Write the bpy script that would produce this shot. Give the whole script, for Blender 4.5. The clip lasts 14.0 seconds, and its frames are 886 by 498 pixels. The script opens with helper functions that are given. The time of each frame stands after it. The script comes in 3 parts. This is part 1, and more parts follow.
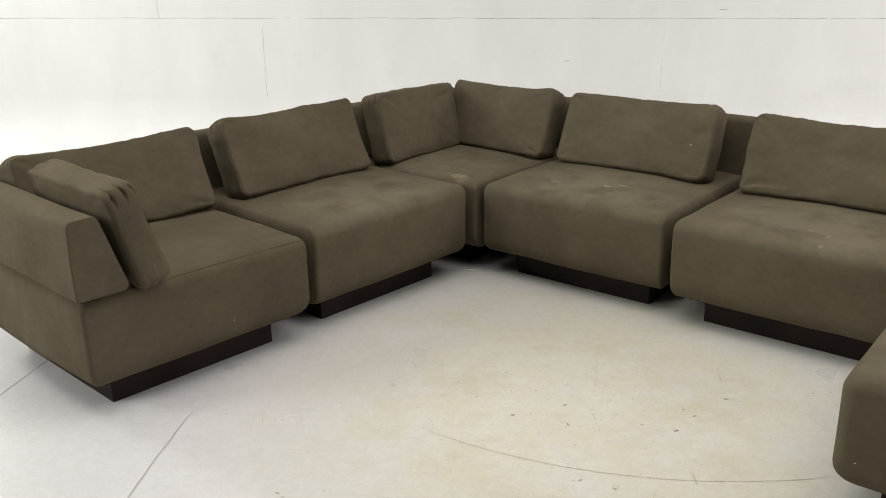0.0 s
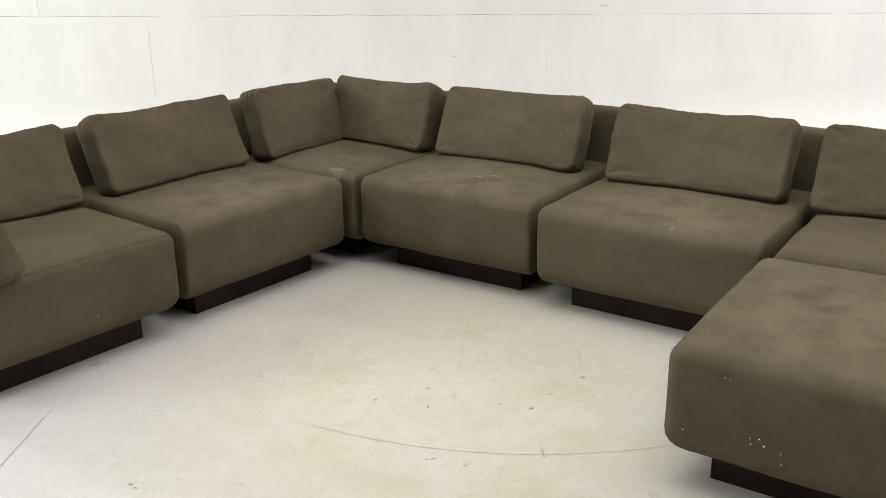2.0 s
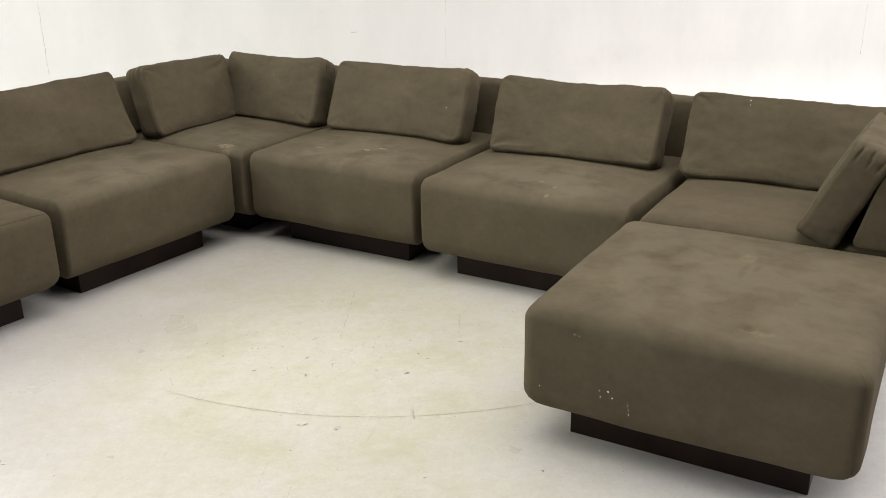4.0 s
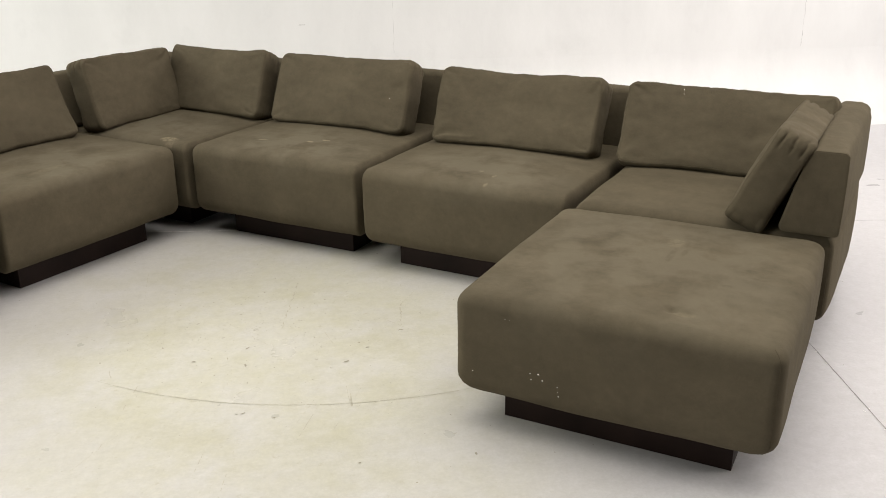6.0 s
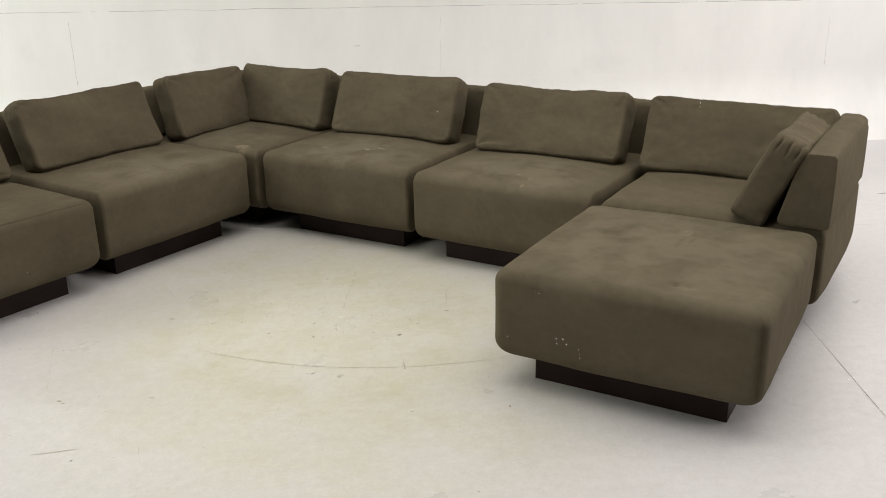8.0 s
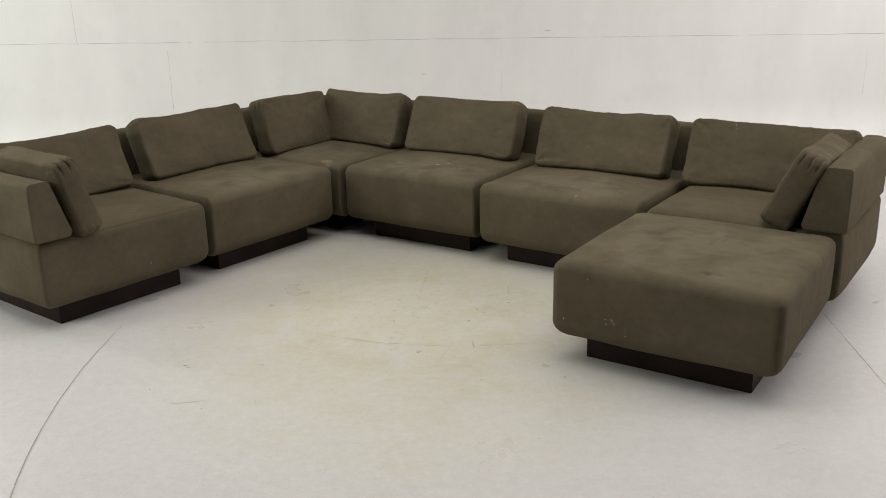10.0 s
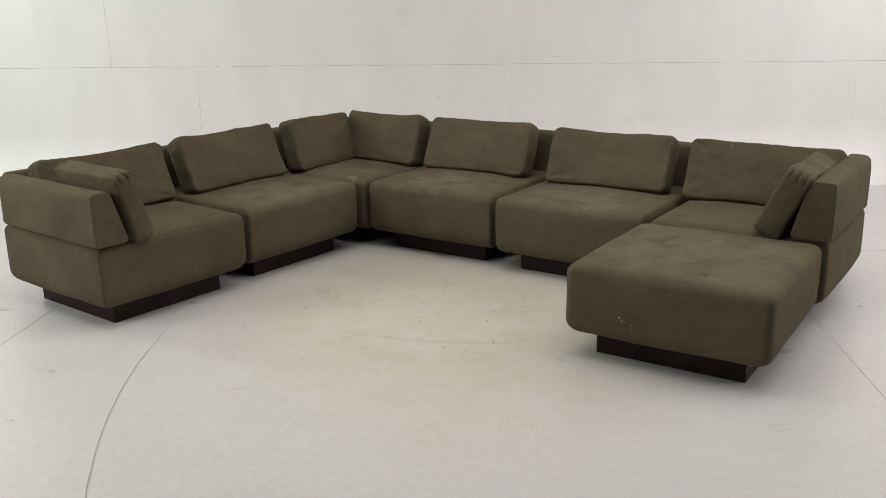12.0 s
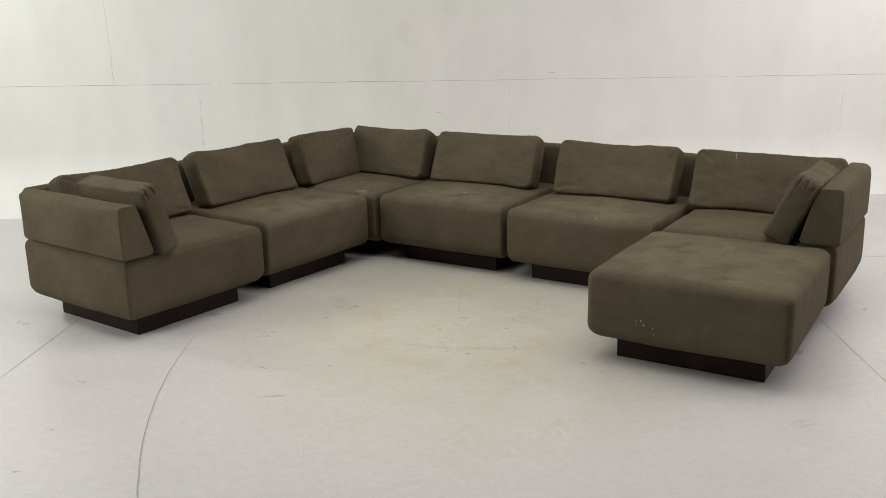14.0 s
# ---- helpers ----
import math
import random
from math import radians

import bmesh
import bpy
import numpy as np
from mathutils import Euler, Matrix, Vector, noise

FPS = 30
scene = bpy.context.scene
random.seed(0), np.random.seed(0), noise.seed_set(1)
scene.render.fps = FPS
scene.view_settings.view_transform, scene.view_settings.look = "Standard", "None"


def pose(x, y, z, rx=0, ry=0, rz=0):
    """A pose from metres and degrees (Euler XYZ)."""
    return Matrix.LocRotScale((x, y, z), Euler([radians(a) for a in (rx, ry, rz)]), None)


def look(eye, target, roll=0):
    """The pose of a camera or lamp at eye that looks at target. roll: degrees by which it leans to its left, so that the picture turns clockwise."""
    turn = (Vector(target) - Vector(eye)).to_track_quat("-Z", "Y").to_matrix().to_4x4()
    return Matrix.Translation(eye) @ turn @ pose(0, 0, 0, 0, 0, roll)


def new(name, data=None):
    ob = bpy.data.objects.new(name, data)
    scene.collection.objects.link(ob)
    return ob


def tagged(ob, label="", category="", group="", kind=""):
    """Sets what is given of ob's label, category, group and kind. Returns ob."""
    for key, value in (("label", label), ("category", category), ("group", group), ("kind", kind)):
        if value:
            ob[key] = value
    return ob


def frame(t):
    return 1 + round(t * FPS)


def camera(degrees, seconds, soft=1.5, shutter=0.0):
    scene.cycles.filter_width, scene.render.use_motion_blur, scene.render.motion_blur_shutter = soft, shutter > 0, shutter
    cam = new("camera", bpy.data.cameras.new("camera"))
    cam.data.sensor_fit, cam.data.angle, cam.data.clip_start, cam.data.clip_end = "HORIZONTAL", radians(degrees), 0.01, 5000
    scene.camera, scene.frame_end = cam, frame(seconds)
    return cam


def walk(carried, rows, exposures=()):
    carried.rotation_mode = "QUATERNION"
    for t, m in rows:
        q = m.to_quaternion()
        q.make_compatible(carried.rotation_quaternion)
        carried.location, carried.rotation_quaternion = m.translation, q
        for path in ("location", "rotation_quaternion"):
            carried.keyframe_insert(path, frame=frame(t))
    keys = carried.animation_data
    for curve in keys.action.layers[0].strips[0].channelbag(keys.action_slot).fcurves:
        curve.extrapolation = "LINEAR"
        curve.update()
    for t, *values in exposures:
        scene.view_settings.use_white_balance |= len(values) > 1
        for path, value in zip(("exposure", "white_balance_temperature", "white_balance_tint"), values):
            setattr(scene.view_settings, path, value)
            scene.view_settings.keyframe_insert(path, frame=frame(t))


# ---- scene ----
cam = camera(52.0, 14.0, soft=0.65)
PATH = [
    (0, (0.2, -0.267, 1.415), (0.063, 1.622, 0.774), -0.7),
    (0.5, (0.256, -0.27, 1.423), (0.151, 1.621, 0.78), -0.6),
    (1, (0.307, -0.289, 1.42), (0.242, 1.606, 0.781), -0.5),
    (1.5, (0.362, -0.305, 1.4), (0.343, 1.591, 0.766), -0.5),
    (2, (0.424, -0.33, 1.393), (0.444, 1.564, 0.752), -0.6),
    (2.5, (0.478, -0.359, 1.394), (0.539, 1.53, 0.739), -0.6),
    (3, (0.53, -0.379, 1.38), (0.629, 1.506, 0.717), -0.4),
    (3.5, (0.581, -0.389, 1.372), (0.71, 1.491, 0.7), -0.6),
    (4, (0.624, -0.407, 1.382), (0.782, 1.465, 0.695), -0.7),
    (6.5, (0.707, -0.487, 1.375), (0.948, 1.372, 0.675), -0.6),
    (7, (0.696, -0.572, 1.375), (0.925, 1.291, 0.685), -0.8),
    (7.5, (0.65, -0.778, 1.391), (0.852, 1.095, 0.72), -0.7),
    (8, (0.648, -0.929, 1.433), (0.795, 0.954, 0.775), -1.0),
    (8.5, (0.659, -1.107, 1.45), (0.76, 0.785, 0.81), -1.1),
    (11, (0.442, -1.654, 1.505), (0.479, 0.263, 0.934), -1.0),
    (11.5, (0.428, -1.761, 1.517), (0.471, 0.158, 0.958), -0.8),
    (12, (0.422, -1.861, 1.518), (0.466, 0.063, 0.973), -0.8),
    (12.5, (0.402, -1.912, 1.515), (0.454, 0.015, 0.982), -0.7),
    (13, (0.33, -1.935, 1.515), (0.397, -0.006, 0.993), -0.9),
    (13.5, (0.251, -1.945, 1.508), (0.337, -0.014, 0.994), -0.9),
    (14, (0.2, -1.96, 1.506), (0.301, -0.028, 0.999), -1.0),
]

EXPOSURES = [(0.0, 0.00, 6550, 11), (2.0, 0.14, 6580, 11), (4.0, 0.21, 6620, 11), (6.5, 0.13, 6660, 11), (8.5, -0.10, 6680, 10), (11.0, -0.34, 6680, 10), (14.0, -0.34, 6680, 10)]
walk(cam, [(t, look(eye, target, roll)) for t, eye, target, roll in PATH], EXPOSURES)

# ---- world and lights ----
world = bpy.data.worlds.new("world")
scene.world = world
world.use_nodes = True
world.node_tree.nodes["Background"].inputs[0].default_value = (0.9, 0.95, 1.0, 1)
world.node_tree.nodes["Background"].inputs[1].default_value = 0.005


def area_lamp(name, eye, target, sx, sy, watts, colour, spread=180):
    data = bpy.data.lights.new(name, "AREA")
    data.shape, data.size, data.size_y = "RECTANGLE", sx, sy
    data.energy, data.color = watts, colour
    data.spread = math.radians(spread)
    ob = new(name, data)
    ob.matrix_world = look(eye, target)
    return ob


# the studio's lights: a broad ceiling panel, and two softboxes on either side
area_lamp("softbox_west", (-4.0, 1.0, 1.9), (0.2, 2.2, 0.4), 1.4, 1.4, 103, (0.99, 1.0, 0.94))
area_lamp("softbox_east", (5.0, 1.5, 1.9), (0.8, 2.4, 0.4), 1.6, 1.6, 64, (1.0, 0.95, 0.91))
area_lamp("softbox_west", (-4.7, 4.1, 2.8), (-1.5, 5.3, 1.7), 1.2, 1.4, 102, (0.96, 1.0, 0.95))
area_lamp("softbox_east", (5.5, 4.1, 2.8), (2.6, 5.3, 1.7), 1.2, 1.4, 74, (1.0, 0.96, 0.97))
area_lamp("ceiling_light_panel", (1.0, 1.9, 4.15), (1.0, 1.9, 0.0), 6.6, 3.0, 174, (1.0, 0.965, 0.91), 150)


# ---- materials ----
def material(name):
    m = bpy.data.materials.new(name)
    m.use_nodes = True
    nt = m.node_tree
    return m, nt, nt.nodes["Principled BSDF"]


def node(nt, kind, **values):
    n = nt.nodes.new(kind)
    for key, value in values.items():
        n.inputs[key.replace("_", " ")].default_value = value
    return n


def noise_tex(nt, coord, scale, detail=4.0, rough=0.55):
    n = node(nt, "ShaderNodeTexNoise", Scale=scale, Detail=detail, Roughness=rough)
    nt.links.new(coord, n.inputs["Vector"])
    return n.outputs["Fac"]


def ramp(nt, fac, stops):
    n = nt.nodes.new("ShaderNodeValToRGB")
    while len(n.color_ramp.elements) < len(stops):
        n.color_ramp.elements.new(0.5)
    for el, (pos, c) in zip(n.color_ramp.elements, stops):
        el.position, el.color = pos, (*c, 1) if len(c) == 3 else c
    nt.links.new(fac, n.inputs["Fac"])
    return n.outputs["Color"]


def mix(nt, fac, a, b, blend="MIX"):
    n = nt.nodes.new("ShaderNodeMix")
    n.data_type, n.blend_type = "RGBA", blend
    for sock, v in ((n.inputs["Factor"], fac), (n.inputs["A"], a), (n.inputs["B"], b)):
        if hasattr(v, "links"):
            nt.links.new(v, sock)
        else:
            sock.default_value = v if not isinstance(v, tuple) else (*v, 1)
    return n.outputs["Result"]


def calc(nt, op, a, b=0.0):
    n = nt.nodes.new("ShaderNodeMath")
    n.operation = op
    for sock, v in ((n.inputs[0], a), (n.inputs[1], b)):
        if hasattr(v, "links"):
            nt.links.new(v, sock)
        else:
            sock.default_value = v
    return n.outputs[0]


def bump(nt, bsdf, height, strength, distance):
    n = node(nt, "ShaderNodeBump", Strength=strength, Distance=distance)
    nt.links.new(height, n.inputs["Height"])
    nt.links.new(n.outputs["Normal"], bsdf.inputs["Normal"])


def spot_mask(nt, coord, centre, size):
    """1 at the centre, falling to 0 at the edge of an ellipsoid."""
    mp = nt.nodes.new("ShaderNodeMapping")
    mp.vector_type = "TEXTURE"
    mp.inputs["Location"].default_value, mp.inputs["Scale"].default_value = centre, size
    nt.links.new(coord, mp.inputs["Vector"])
    g = nt.nodes.new("ShaderNodeTexGradient")
    g.gradient_type = "SPHERICAL"
    nt.links.new(mp.outputs["Vector"], g.inputs["Vector"])
    return g.outputs["Fac"]


def fabric_material(name, base, worn_at=None, worn=0.0, stains_and_creases=()):
    """stains: x, y, reach along x and y, strength and the stain's shade of the cloth."""
    m, nt, bsdf = material(name)
    tc = nt.nodes.new("ShaderNodeTexCoord")
    info = nt.nodes.new("ShaderNodeObjectInfo")
    shift = nt.nodes.new("ShaderNodeVectorMath")
    shift.operation = "MULTIPLY_ADD"
    nt.links.new(info.outputs["Random"], shift.inputs[0])
    shift.inputs[1].default_value = (7.0, 11.0, 5.0)
    nt.links.new(tc.outputs["Object"], shift.inputs[2])
    co = shift.outputs["Vector"]
    nap = noise_tex(nt, co, 4.0, 5.0, 0.6)
    grain = noise_tex(nt, co, 420.0, 3.0)
    dark, light = tuple(c * 0.86 for c in base), tuple(c * 1.15 for c in base)
    col = ramp(nt, nap, [(0.30, dark), (0.50, base), (0.70, light)])
    # the pile lies this way and that in hand-wide strokes
    stroke = nt.nodes.new("ShaderNodeMapping")
    stroke.inputs["Rotation"].default_value = (0.3, 0.2, 0.5)
    stroke.inputs["Scale"].default_value = (1.0, 2.6, 1.6)
    nt.links.new(co, stroke.inputs["Vector"])
    lay = ramp(nt, noise_tex(nt, stroke.outputs["Vector"], 6.5, 7.0, 0.68), [(0.34, (0.94, 0.94, 0.94)), (0.64, (1.06, 1.06, 1.065))])
    col = mix(nt, 1.0, col, lay, "MULTIPLY")
    fine = ramp(nt, grain, [(0.3, (0.91, 0.91, 0.91)), (0.7, (1.09, 1.09, 1.09))])
    col = mix(nt, 1.0, col, fine, "MULTIPLY")
    brushed = ramp(nt, noise_tex(nt, co, 38.0, 6.0, 0.7), [(0.32, (0.93, 0.93, 0.93)), (0.68, (1.07, 1.07, 1.065))])
    col = mix(nt, 1.0, col, brushed, "MULTIPLY")
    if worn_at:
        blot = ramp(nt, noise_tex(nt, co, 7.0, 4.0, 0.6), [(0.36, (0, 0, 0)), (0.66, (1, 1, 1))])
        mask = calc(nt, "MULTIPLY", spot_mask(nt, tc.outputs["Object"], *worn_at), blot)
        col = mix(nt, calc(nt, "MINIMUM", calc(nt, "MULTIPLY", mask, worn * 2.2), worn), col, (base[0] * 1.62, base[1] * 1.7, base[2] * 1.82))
    for x, y, rx, ry, strong, shade in stains_and_creases:
        ragged = ramp(nt, noise_tex(nt, tc.outputs["Object"], 60.0, 5.0, 0.7), [(0.36, (0.1, 0.1, 0.1)), (0.58, (1, 1, 1))])
        soft = calc(nt, "MINIMUM", calc(nt, "MULTIPLY", spot_mask(nt, tc.outputs["Object"], (x, y, SEAT_TOP), (rx, ry, 0.2)), 2.5), 1.0)
        col = mix(nt, calc(nt, "MULTIPLY", calc(nt, "MULTIPLY", soft, ragged), strong), col, tuple(c * shade for c in base))
    nt.links.new(col, bsdf.inputs["Base Color"])
    bsdf.inputs["Roughness"].default_value = 0.92
    bsdf.inputs["Specular IOR Level"].default_value = 0.05
    bsdf.inputs["Sheen Weight"].default_value = 0.015
    bsdf.inputs["Sheen Roughness"].default_value = 0.45
    bsdf.inputs["Sheen Tint"].default_value = (0.9, 0.80, 0.55, 1)
    h = calc(nt, "ADD", calc(nt, "MULTIPLY", grain, 0.035), noise_tex(nt, co, 14.0, 5.0, 0.6))
    bump(nt, bsdf, h, 0.22, 0.012)
    return m


SEAT_TOP = 0.42
OLIVE = (0.0890, 0.0744, 0.0498)
FABRIC = fabric_material("olive_brown_mohair", OLIVE)
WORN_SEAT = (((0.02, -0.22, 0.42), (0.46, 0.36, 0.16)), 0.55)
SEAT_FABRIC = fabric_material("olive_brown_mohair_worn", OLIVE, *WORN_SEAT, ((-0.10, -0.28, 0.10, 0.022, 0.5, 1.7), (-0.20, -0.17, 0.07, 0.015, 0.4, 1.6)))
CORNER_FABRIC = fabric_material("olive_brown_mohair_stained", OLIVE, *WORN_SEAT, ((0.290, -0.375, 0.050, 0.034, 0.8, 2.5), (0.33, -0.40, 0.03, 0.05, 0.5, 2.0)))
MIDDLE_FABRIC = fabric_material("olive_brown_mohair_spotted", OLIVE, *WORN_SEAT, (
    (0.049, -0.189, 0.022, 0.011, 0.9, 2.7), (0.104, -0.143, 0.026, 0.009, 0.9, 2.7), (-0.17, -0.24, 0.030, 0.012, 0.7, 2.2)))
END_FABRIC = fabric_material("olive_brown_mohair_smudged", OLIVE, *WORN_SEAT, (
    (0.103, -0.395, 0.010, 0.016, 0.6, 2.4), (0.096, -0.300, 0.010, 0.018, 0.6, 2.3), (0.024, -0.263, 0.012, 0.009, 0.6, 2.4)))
# shades below 1 are creases, their darkening put into the cloth's colour
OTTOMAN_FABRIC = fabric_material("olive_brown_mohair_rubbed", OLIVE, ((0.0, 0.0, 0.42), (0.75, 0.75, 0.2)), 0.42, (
    (0.04, 0.05, 0.012, 0.075, 0.4, 0.78), (0.07, 0.09, 0.010, 0.04, 0.4, 0.8), (0.27, 0.03, 0.022, 0.014, 0.4, 0.75), (0.30, -0.02, 0.03, 0.010, 0.4, 0.78),
    (0.23, -0.11, 0.02, 0.012, 0.4, 0.78), (0.03, 0.16, 0.03, 0.05, 0.5, 1.9), (0.16, -0.325, 0.05, 0.014, 0.5, 1.8)))
SEAM = fabric_material("olive_brown_seam", OLIVE)


def laminate_material():
    m, nt, bsdf = material("dark_brown_laminate")
    tc = nt.nodes.new("ShaderNodeTexCoord")
    n = noise_tex(nt, tc.outputs["Object"], 6.0, 6.0)
    nt.links.new(ramp(nt, n, [(0.3, (0.014, 0.0086, 0.0072)), (0.7, (0.024, 0.0145, 0.012))]), bsdf.inputs["Base Color"])
    r = ramp(nt, noise_tex(nt, tc.outputs["Object"], 25.0), [(0.3, (0.36,) * 3), (0.7, (0.52,) * 3)])
    nt.links.new(r, bsdf.inputs["Roughness"])
    bsdf.inputs["Specular IOR Level"].default_value = 0.10
    return m


LAMINATE = laminate_material()


def wall_material():
    m, nt, bsdf = material("white_wall_paint")
    tc = nt.nodes.new("ShaderNodeTexCoord")
    co = tc.outputs["Object"]
    mp = nt.nodes.new("ShaderNodeMapping")
    mp.inputs["Scale"].default_value = (1.6, 1.0, 0.55)
    nt.links.new(co, mp.inputs["Vector"])
    patch = noise_tex(nt, mp.outputs["Vector"], 1.8, 7.0, 0.62)
    col = ramp(nt, patch, [(0.3, (0.735, 0.735, 0.726)), (0.55, (0.777, 0.777, 0.7672)), (0.75, (0.808, 0.808, 0.80))])
    smudge = ramp(nt, noise_tex(nt, co, 2.6, 9.0, 0.66), [(0.30, (0.90, 0.90, 0.90)), (0.44, (1, 1, 1))])
    col = mix(nt, 0.45, col, smudge, "MULTIPLY")
    nt.links.new(col, bsdf.inputs["Base Color"])
    r = ramp(nt, noise_tex(nt, co, 2.3, 4.0), [(0.35, (0.46,) * 3), (0.65, (0.62,) * 3)])
    nt.links.new(r, bsdf.inputs["Roughness"])
    bsdf.inputs["Specular IOR Level"].default_value = 0.4
    bump(nt, bsdf, noise_tex(nt, co, 3.0, 8.0, 0.6), 0.25, 0.02)
    return m


WALL = wall_material()


# an assumed dark grey, low enough that little light bounces back
def dull_wall_material():
    m, nt, bsdf = material("unseen_wall_dark_grey")
    tc = nt.nodes.new("ShaderNodeTexCoord")
    n = noise_tex(nt, tc.outputs["Object"], 1.2, 5.0)
    nt.links.new(ramp(nt, n, [(0.3, (0.10, 0.10, 0.10)), (0.7, (0.15, 0.15, 0.145))]), bsdf.inputs["Base Color"])
    bsdf.inputs["Roughness"].default_value = 0.8
    return m


DULL = dull_wall_material()


def floor_material():
    m, nt, bsdf = material("pale_grey_floor_paint")
    tc = nt.nodes.new("ShaderNodeTexCoord")
    co = tc.outputs["Object"]
    big = noise_tex(nt, co, 0.8, 5.0, 0.6)
    col = ramp(nt, big, [(0.3, (0.4998, 0.49, 0.4998)), (0.7, (0.56, 0.5516, 0.5628))])
    # a yellowed, walked-on patch in the middle of the room
    dirt = ramp(nt, noise_tex(nt, co, 4.0, 12.0, 0.72), [(0.32, (0.35, 0.35, 0.35)), (0.66, (1, 1, 1))])
    area = calc(nt, "MINIMUM", calc(nt, "MULTIPLY", spot_mask(nt, co, (0.47, 2.35, 0), (1.25, 1.7, 1.0)), 1.6), 1.0)
    worn = calc(nt, "MULTIPLY", dirt, area)
    col = mix(nt, calc(nt, "MULTIPLY", worn, 1.0), col, (0.4788, 0.4634, 0.3668))
    blot = ramp(nt, noise_tex(nt, co, 3.1, 9.0, 0.68), [(0.50, (0, 0, 0)), (0.66, (1, 1, 1))])
    col = mix(nt, calc(nt, "MULTIPLY", calc(nt, "MULTIPLY", blot, area), 0.42), col, (0.385, 0.3668, 0.245))
    mottle = ramp(nt, noise_tex(nt, co, 26.0, 8.0, 0.75), [(0.34, (0.94, 0.94, 0.93)), (0.64, (1.045, 1.045, 1.045))])
    col = mix(nt, 1.0, col, mottle, "MULTIPLY")
    pores = ramp(nt, noise_tex(nt, co, 95.0, 6.0, 0.8), [(0.30, (0.93, 0.93, 0.925)), (0.66, (1.04, 1.04, 1.04))])
    col = mix(nt, 1.0, col, pores, "MULTIPLY")
    # grime specks and fine drag scratches
    speck = ramp(nt, noise_tex(nt, co, 34.0, 5.0, 0.75), [(0.31, (1, 1, 1)), (0.39, (0, 0, 0))])
    col = mix(nt, calc(nt, "MULTIPLY", calc(nt, "MULTIPLY", speck, area), 0.65), col, (0.392, 0.364, 0.266))
    mp = nt.nodes.new("ShaderNodeMapping")
    mp.inputs["Rotation"].default_value = (0, 0, 0.25)
    mp.inputs["Scale"].default_value = (26.0, 2.2, 1.0)
    nt.links.new(co, mp.inputs["Vector"])
    drag = ramp(nt, noise_tex(nt, mp.outputs["Vector"], 1.0, 6.0, 0.7), [(0.60, (0, 0, 0)), (0.75, (1, 1, 1))])
    col = mix(nt, calc(nt, "MULTIPLY", calc(nt, "MULTIPLY", drag, area), 0.35), col, (0.518, 0.49, 0.406))
    rub = ramp(nt, noise_tex(nt, mp.outputs["Vector"], 1.7, 8.0, 0.75), [(0.27, (1, 1, 1)), (0.40, (0, 0, 0))])
    col = mix(nt, calc(nt, "MULTIPLY", calc(nt, "MULTIPLY", rub, area), 0.45), col, (0.399, 0.378, 0.294))
    nt.links.new(col, bsdf.inputs["Base Color"])
    r = ramp(nt, noise_tex(nt, co, 3.2, 6.0), [(0.3, (0.26,) * 3), (0.7, (0.42,) * 3)])
    nt.links.new(r, bsdf.inputs["Roughness"])
    bump(nt, bsdf, noise_tex(nt, co, 22.0, 6.0, 0.6), 0.12, 0.01)
    return m


FLOOR = floor_material()


def plain_material(name, c, rough=0.8):
    m, nt, bsdf = material(name)
    tc = nt.nodes.new("ShaderNodeTexCoord")
    n = noise_tex(nt, tc.outputs["Object"], 40.0)
    nt.links.new(ramp(nt, n, [(0.3, tuple(v * 0.8 for v in c)), (0.7, tuple(v * 1.2 for v in c))]), bsdf.inputs["Base Color"])
    bsdf.inputs["Roughness"].default_value = rough
    return m


CRACK = plain_material("dirt_in_crack", (0.36, 0.352, 0.34))
GROOVE = plain_material("joint_filler", (0.62, 0.615, 0.60))
JOINT_GRIME = plain_material("joint_grime", (0.26, 0.254, 0.24))
FLOOR_CRACK = plain_material("grey_dirt_in_floor_crack", (0.32, 0.314, 0.294))
SCUFF = plain_material("scuff_dirt", (0.305, 0.285, 0.225))
FAINT = plain_material("faint_scuff", (0.425, 0.403, 0.325))
FLECK = plain_material("white_paint_fleck", (0.85, 0.84, 0.8))


# ---- mesh helpers ----
def mesh_object(name, bm, mat, smooth=True):
    me = bpy.data.meshes.new(name)
    bm.normal_update()
    bm.to_mesh(me)
    bm.free()
    me.materials.append(mat)
    if smooth:
        me.polygons.foreach_set("use_smooth", [True] * len(me.polygons))
    return new(name, me)


def part(name, bm, mat, parent, label="", smooth=True):
    ob = mesh_object(name, bm, mat, smooth)
    ob.parent = parent
    return tagged(ob, label)


def box(bm, lo, hi, bevel=0.0):
    made = bmesh.ops.create_cube(bm, size=1.0)
    size = Vector(hi) - Vector(lo)
    mid = (Vector(hi) + Vector(lo)) / 2
    for v in made["verts"]:
        v.co = Vector((v.co.x * size.x, v.co.y * size.y, v.co.z * size.z)) + mid
    if bevel:
        edges = {e for v in made["verts"] for e in v.link_edges}
        bmesh.ops.bevel(bm, geom=list(edges), offset=bevel, segments=2, affect="EDGES", profile=0.5)
    return bm


